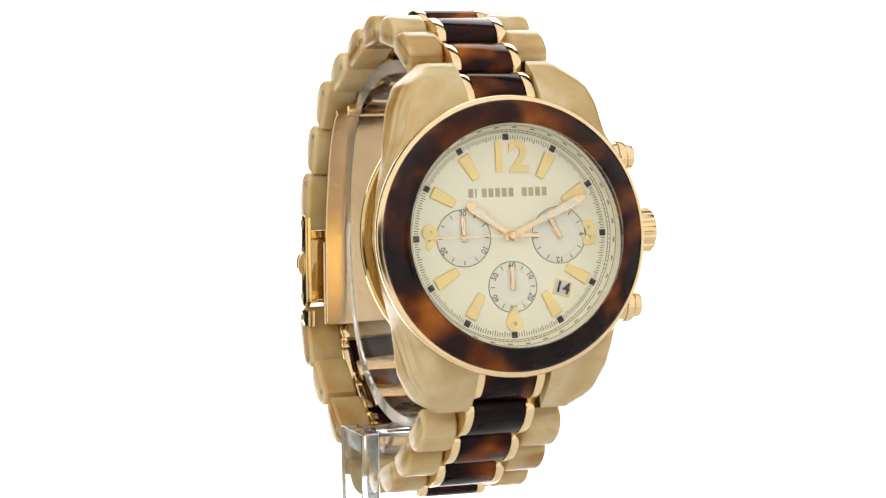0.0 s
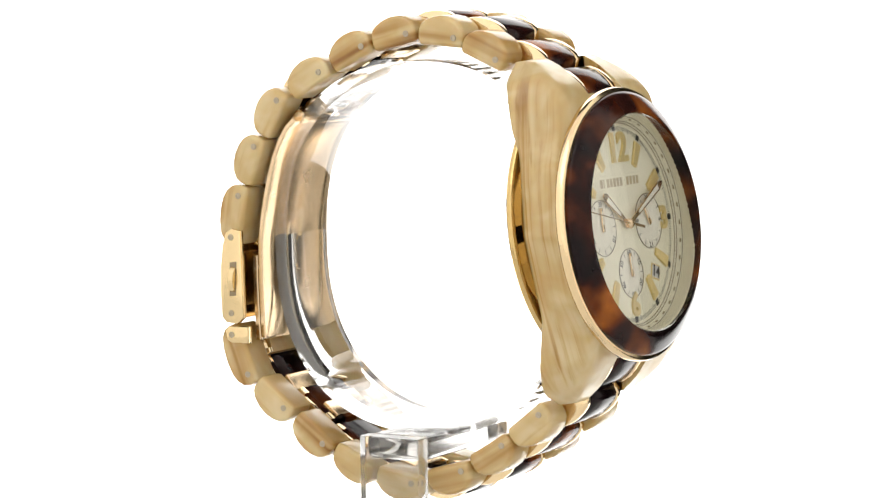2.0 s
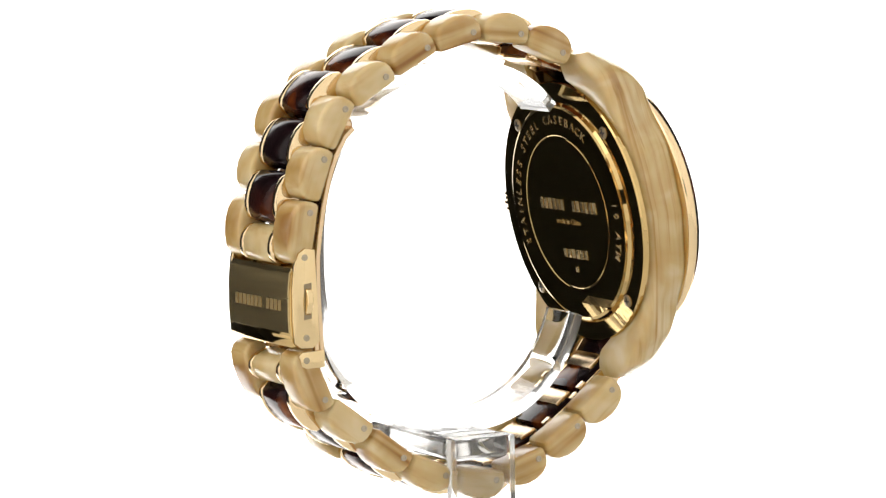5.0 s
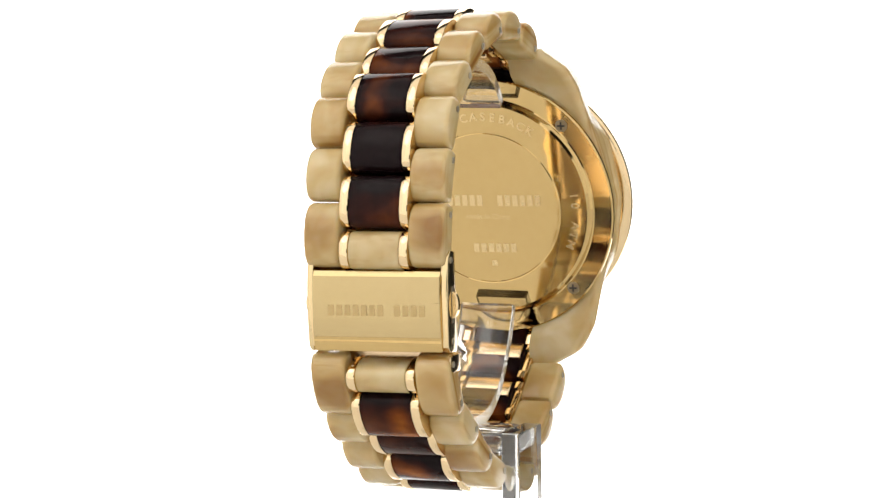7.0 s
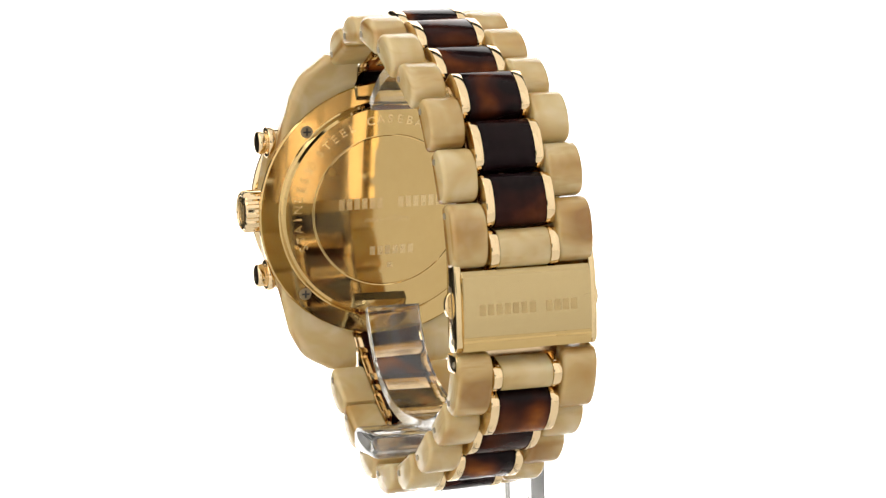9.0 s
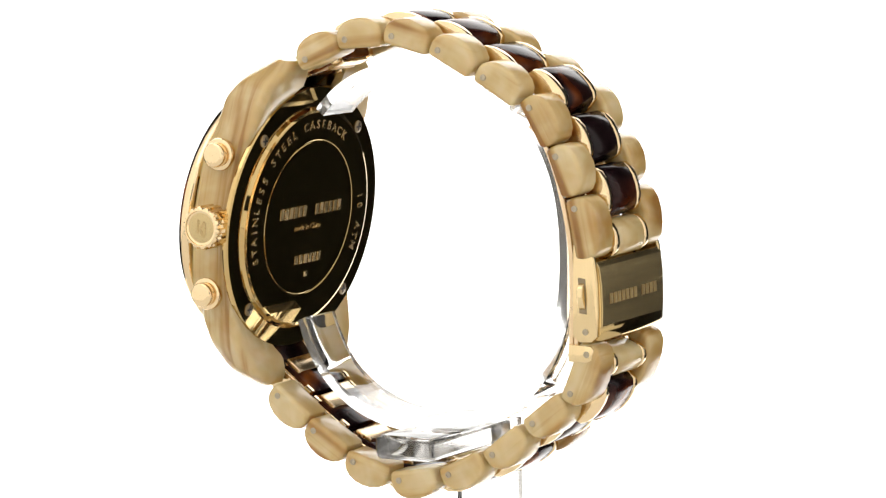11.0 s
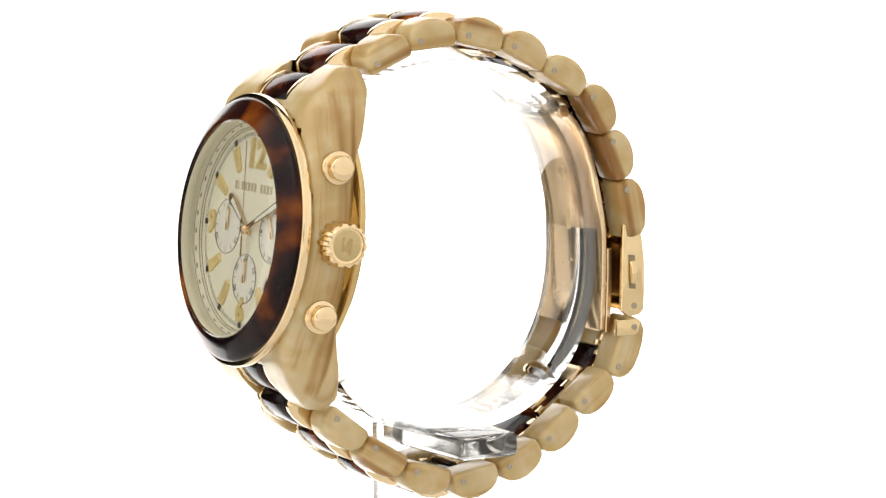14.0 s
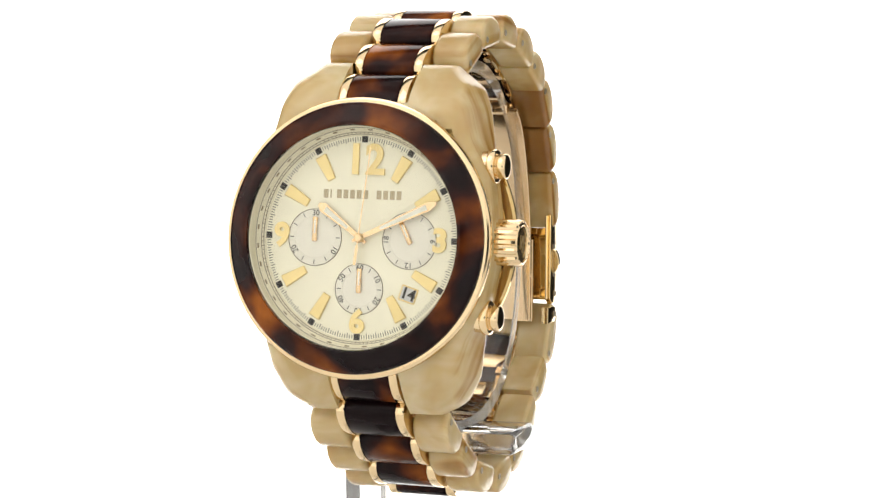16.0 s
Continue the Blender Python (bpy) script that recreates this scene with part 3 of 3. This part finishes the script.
# ---- caseback ----
def caseback():
    back = finish("caseback", lathe([(0.02, 6.0), (17.4, 6.4), (17.4, 6.95), (18.5, 6.98), (18.78, 7.1), (18.85, 7.3), (18.85, 7.75), (18.65, 7.97), (16.1, 8.0), (15.9, 8.1), (15.6, 8.55), (15.2, 8.7), (11.25, 8.75), (11.15, 8.70), (11.05, 8.70), (10.95, 8.75), (0.02, 8.77)], 128, True),
                  GOLD_BACK, watch, at(0.65, 0, 0, 0, 0, -1.0), "polished gold caseback with engraved lettering", angle=6)
    for k in range(4):
        a = radians(45 + 90 * k)
        finish("screw", lathe([(0.9, 7.8), (0.9, 8.1), (0.75, 8.18), (0.02, 8.18), (0.02, 7.8)], 20, True), SCREW, back, at(16.95 * math.cos(a), 0, 16.95 * math.sin(a)), "small dark cross-head screw")
        finish("slot", merge(box(-0.58, 0.58, 8.16, 8.21, -0.13, 0.13), box(-0.13, 0.13, 8.16, 8.21, -0.58, 0.58)), INK, back, at(16.95 * math.cos(a), 0, 16.95 * math.sin(a)))
    for word, start in (("STAINLESS STEEL CASEBACK", -112), ("10 ATM", 82)):
        for i, ch in enumerate(word):
            if ch != " ":
                a = start + i * 6.3
                finish("letter", merge(bmesh.new(), lettering(ch, 1.75, 0.02, 0.03), spin(-a) @ shift(0, 8.74, 13.4) @ BACK), GOLD_DARK, back)
    finish("small_print", merge(bmesh.new(), lettering("made in China", 1.15, 0.02), shift(0, 8.78, -1.3) @ BACK), GOLD_DARK, back, label="tiny engraved words")
    for x0, x1, z0, z1 in ((0.7, 8.2, 0.3, 1.9), (-8.2, -0.5, 0.3, 1.9), (-4.0, 4.0, -6.6, -5.3), (-0.9, 0.9, -8.6, -7.8)):
        for k in range(int((x1 - x0) / 1.15)):
            xa = x0 + k * 1.15
            finish("engraved_bar", box(xa, xa + 0.8, 8.74, 8.8, z0, z1), GOLD_DARK, back)


caseback()


# ---- folding clasp at the back ----
def clasp():
    x = lean(57.5, 0)
    outer = [(56.2, 3.7), (57.9, 3.6), (58.7, 2.9), (59.3, 0.8), (59.9, -2.5), (60.2, -5.0), (60.1, -6.1), (59.4, -6.2), (58.9, -2.5), (58.2, 1.0), (57.7, 2.4), (56.2, 2.7)]
    plate = finish("clasp", slab(outer, 9.1, 0.25, 2), GOLD_BACK, watch, at(x, 0, 0), "polished gold folding clasp cover", angle=30)
    side = [(55.0, 5.6), (56.4, 6.1), (57.5, 5.6), (58.3, 4.0), (59.1, 1.0), (59.75, -3.0), (60.0, -6.1), (59.4, -6.9), (57.6, -7.3), (56.4, -6.6), (56.0, -3.0), (55.4, 2.0)]
    for s in (-1, 1):
        finish("clasp_side", slab(side, 0.45, 0.15, 2), GOLD_SATIN, plate, at(s * 9.45, 0, 0), "gold clasp side wall")
        finish("button_slot", slab([(56.3, 1.4), (57.4, 1.4), (58.2, -3.3), (57.1, -3.3)], 0.04, 0), SCREW, plate, at(s * 9.91, 0, 0), "dark slot round the push button")
        arc = [(1.0 * math.cos(radians(a)), 1.8 * math.sin(radians(a))) for a in range(-90, 91, 15)]
        knob = slab(arc, 0.42, 0.1, 1)
        bmesh.ops.rotate(knob, verts=knob.verts, matrix=Matrix.Rotation(radians(-90 * s), 3, "Z"))
        finish("push_button", knob, GOLD_SATIN, plate, at(s * 9.8, 57.25, -1.0, 11), "rounded gold push button")
        for y, z in ((56.7, 4.9), (58.3, -5.7)):
            put("pin", shared("pin", lambda: disc(0.44, 0.12), STEEL), plate, at(s * 9.9, y, z, 0, 0, 0 if s < 0 else 180), "small steel pin end")
        finish("hinge_bracket", slab([(55.9, -7.9), (59.2, -7.5), (59.8, -8.0), (59.7, -9.4), (59.0, -9.9), (56.2, -10.2)], 0.55, 0.15, 2), GOLD_SATIN, plate, at(s * 9.3, 0, 0), "gold hinge bracket")
        put("pin", shared("pin", lambda: disc(0.44, 0.12), STEEL), plate, at(s * 9.85, 58.8, -8.7, 0, 0, 0 if s < 0 else 180))
    for k in range(12):
        if k != 4:
            x0 = -6.9 + k * 1.17
            finish("engraved_bar", box(x0, x0 + 0.8, -0.02, 0.03, -0.72, 0.72), GOLD_ETCH, plate, at(0, 59.86, -1.2, 9.75))
    panel = [(58.3, 3.75), (58.85, 3.15), (59.5, 0.8), (60.05, -2.4), (60.3, -4.7), (59.9, -4.9), (59.2, -2.0), (58.4, 1.2), (57.7, 3.2)]
    finish("clasp_panel", slab(panel, 9.02, 0.12, 2), GOLD_BRUSHED, plate, None, "raised polished gold panel", 20)
    finish("cover_edge", box(-9.05, 9.05, 58.9, 60.2, -6.75, -4.95, 0.22, 2), GOLD_BACK, plate, None, "raised gold lower edge")
    # the two folding blades inside
    def blade(path, thick, half, label):
        bm = bmesh.new()
        a = [Vector(p) for p in path]
        offs = []
        for i, p in enumerate(a):
            d = (a[min(i + 1, len(a) - 1)] - a[max(i - 1, 0)]).normalized()
            offs.append(p + Vector((d.y, -d.x)) * thick)
        return finish("clasp_blade", slab([tuple(p) for p in a] + [tuple(p) for p in reversed(offs)], half, 0.12, 1), GOLD_ROSE, plate, None, label, 30)
    blade([(45.4, 20.3), (46.9, 19.3), (48.4, 17.5), (49.7, 15.4), (50.8, 13.1), (52.0, 10.1), (53.1, 6.9), (53.9, 4.0), (54.4, 1.0), (54.8, -2.0), (55.2, -6.0), (55.6, -9.6)], 0.75, 7.4, "curved polished rose gold blade")
    blade([(55.1, 2.0), (55.65, -2.0), (56.05, -6.0), (56.45, -9.9)], 0.8, 7.5, "flat polished rose gold blade")
    marks = bmesh.new()
    for k in range(6):
        merge(marks, box(-0.45, 0.45, -0.03, 0.03, -0.2, 0.2), shift(0, 0, k * 0.62))
    finish("stamped_marks", marks, GOLD_DARK, plate, at(0.4, 53.2, 3.6, 17), "small stamped bars")
    finish("rivet", lathe([(0.02, 53.7), (0.35, 53.7), (0.45, 53.8), (0.45, 54.6), (0.02, 54.6)], 16, True), GOLD, plate, at(0.4, 0, -0.4), "tiny round rivet")
    finish("blade_hinge", turned_x(lathe([(0.02, -5.9), (0.7, -5.9), (0.95, -5.7), (0.95, -4.3), (0.8, -4.2), (0.8, 4.2), (0.95, 4.3), (0.95, 5.7), (0.7, 5.9), (0.02, 5.9)], 20, True)), GOLD_ROSE, plate, at(0, 45.4, 20.3), "round gold blade hinge")


clasp()

# ---- the clear stand ----
stand = tagged(new("watch_stand"), "clear acrylic watch stand with an open ring", "watch stand")
SX = 0.6


def stand_parts():
    bm = bmesh.new()
    cy, cz, ry, rz, half, t = 30.1, -4.35, 22.1, 25.6, 3.95, 2.1
    rings = []
    steps = 72
    a0, a1 = -158.5, 137.0

    def bend(v):
        return math.copysign(abs(v) ** 0.84, v)

    for k in range(steps + 1):
        a = radians(a0 + (a1 - a0) * k / steps)
        ring = []
        back = max(0.0, min(1.0, (cy + ry * math.cos(a) - 14.0) / 30.0))
        wide, aside, thick, reach = half + 1.2 * back, SX - 1.3 * back, 1.4 + (t - 1.4) * back, 0.5 * (1 - back)
        for x, o in ((-wide, reach - thick), (wide, reach - thick), (wide, reach), (-wide, reach)):
            ring.append(bm.verts.new((aside + x, cy + (ry + o + (0.9 if abs(a) < 1.57 else 0.0) * math.cos(a)) * bend(math.cos(a)), cz + (rz + o) * bend(math.sin(a)))))
        rings.append(ring)
    for a, b in zip(rings, rings[1:]):
        for i in range(4):
            j = (i + 1) % 4
            bm.faces.new((a[i], a[j], b[j], b[i]))
    for ring in (rings[0], rings[-1]):
        bm.faces.new(ring).material_index = 1
    long = [e for e in bm.edges if abs(e.verts[0].co.x - e.verts[1].co.x) < 1e-6]
    bmesh.ops.bevel(bm, geom=long, offset=0.08, segments=2, profile=0.5, affect="EDGES")
    parts = [finish("ring", bm, ACRYLIC, stand, label="clear open acrylic ring", angle=30)]
    parts.append(finish("bar", box(-10.28, 12.2, 25.8, 35.2, -33.0, -29.6, 0.9, 3), ACRYLIC, stand, label="clear acrylic cross bar", angle=30))
    parts.append(finish("post", box(-12.9, -10.3, 25.8, 35.2, -137.0, -29.6, 0.12, 1), ACRYLIC, stand, label="clear flat acrylic post", angle=30))
    parts.append(finish("foot", box(-40.0, 18.0, 4.0, 58.0, -140.0, -137.0, 0.4, 2), ACRYLIC, stand, label="clear acrylic foot plate", angle=30))
    for p, axis in zip(parts, (0, 1, 1, 2)):
        p.visible_shadow = False
        # the sawn edges are matt, the faces polished
        p.data.materials.append(FROSTED)
        for face in p.data.polygons:
            if axis < 2 and abs(face.normal[axis]) > 0.95:
                face.material_index = 1


stand_parts()

# ---- what moves: the watch and its stand turn together, the second hand ticks ----
SEAT = Matrix(((0.94662, -0.32071, -0.03253, 0.009286), (0.32200, 0.93602, 0.14208, -0.028342), (-0.01512, -0.14497, 0.98932, 0.002448), (0, 0, 0, 1)))
TURN = 20.067


AXIS = SEAT.to_3x3().col[0].to_3d()
STAND_SEAT = Matrix.Translation(SEAT.translation) @ Matrix.Rotation(math.atan2(AXIS.y, AXIS.x), 4, "Z")


def motions():
    rows = [(k * 0.25, Matrix.Rotation(radians(TURN * k * 0.25), 4, "Z") @ SEAT) for k in range(65)]
    walk(watch, rows)
    walk(stand, [(t, Matrix.Rotation(radians(TURN * t), 4, "Z") @ STAND_SEAT) for t, _ in rows])
    ticks = [(0.0, DIAL_AT @ at(0, -1.1, 0, 0, 270, 0))]
    for k in range(16):
        ticks += [(k + 0.47, DIAL_AT @ at(0, -1.1, 0, 0, 270 + 6 * k, 0)), (k + 0.53, DIAL_AT @ at(0, -1.1, 0, 0, 276 + 6 * k, 0))]
    ticks.append((16.0, DIAL_AT @ at(0, -1.1, 0, 0, 366, 0)))
    walk(seconds, ticks)


motions()
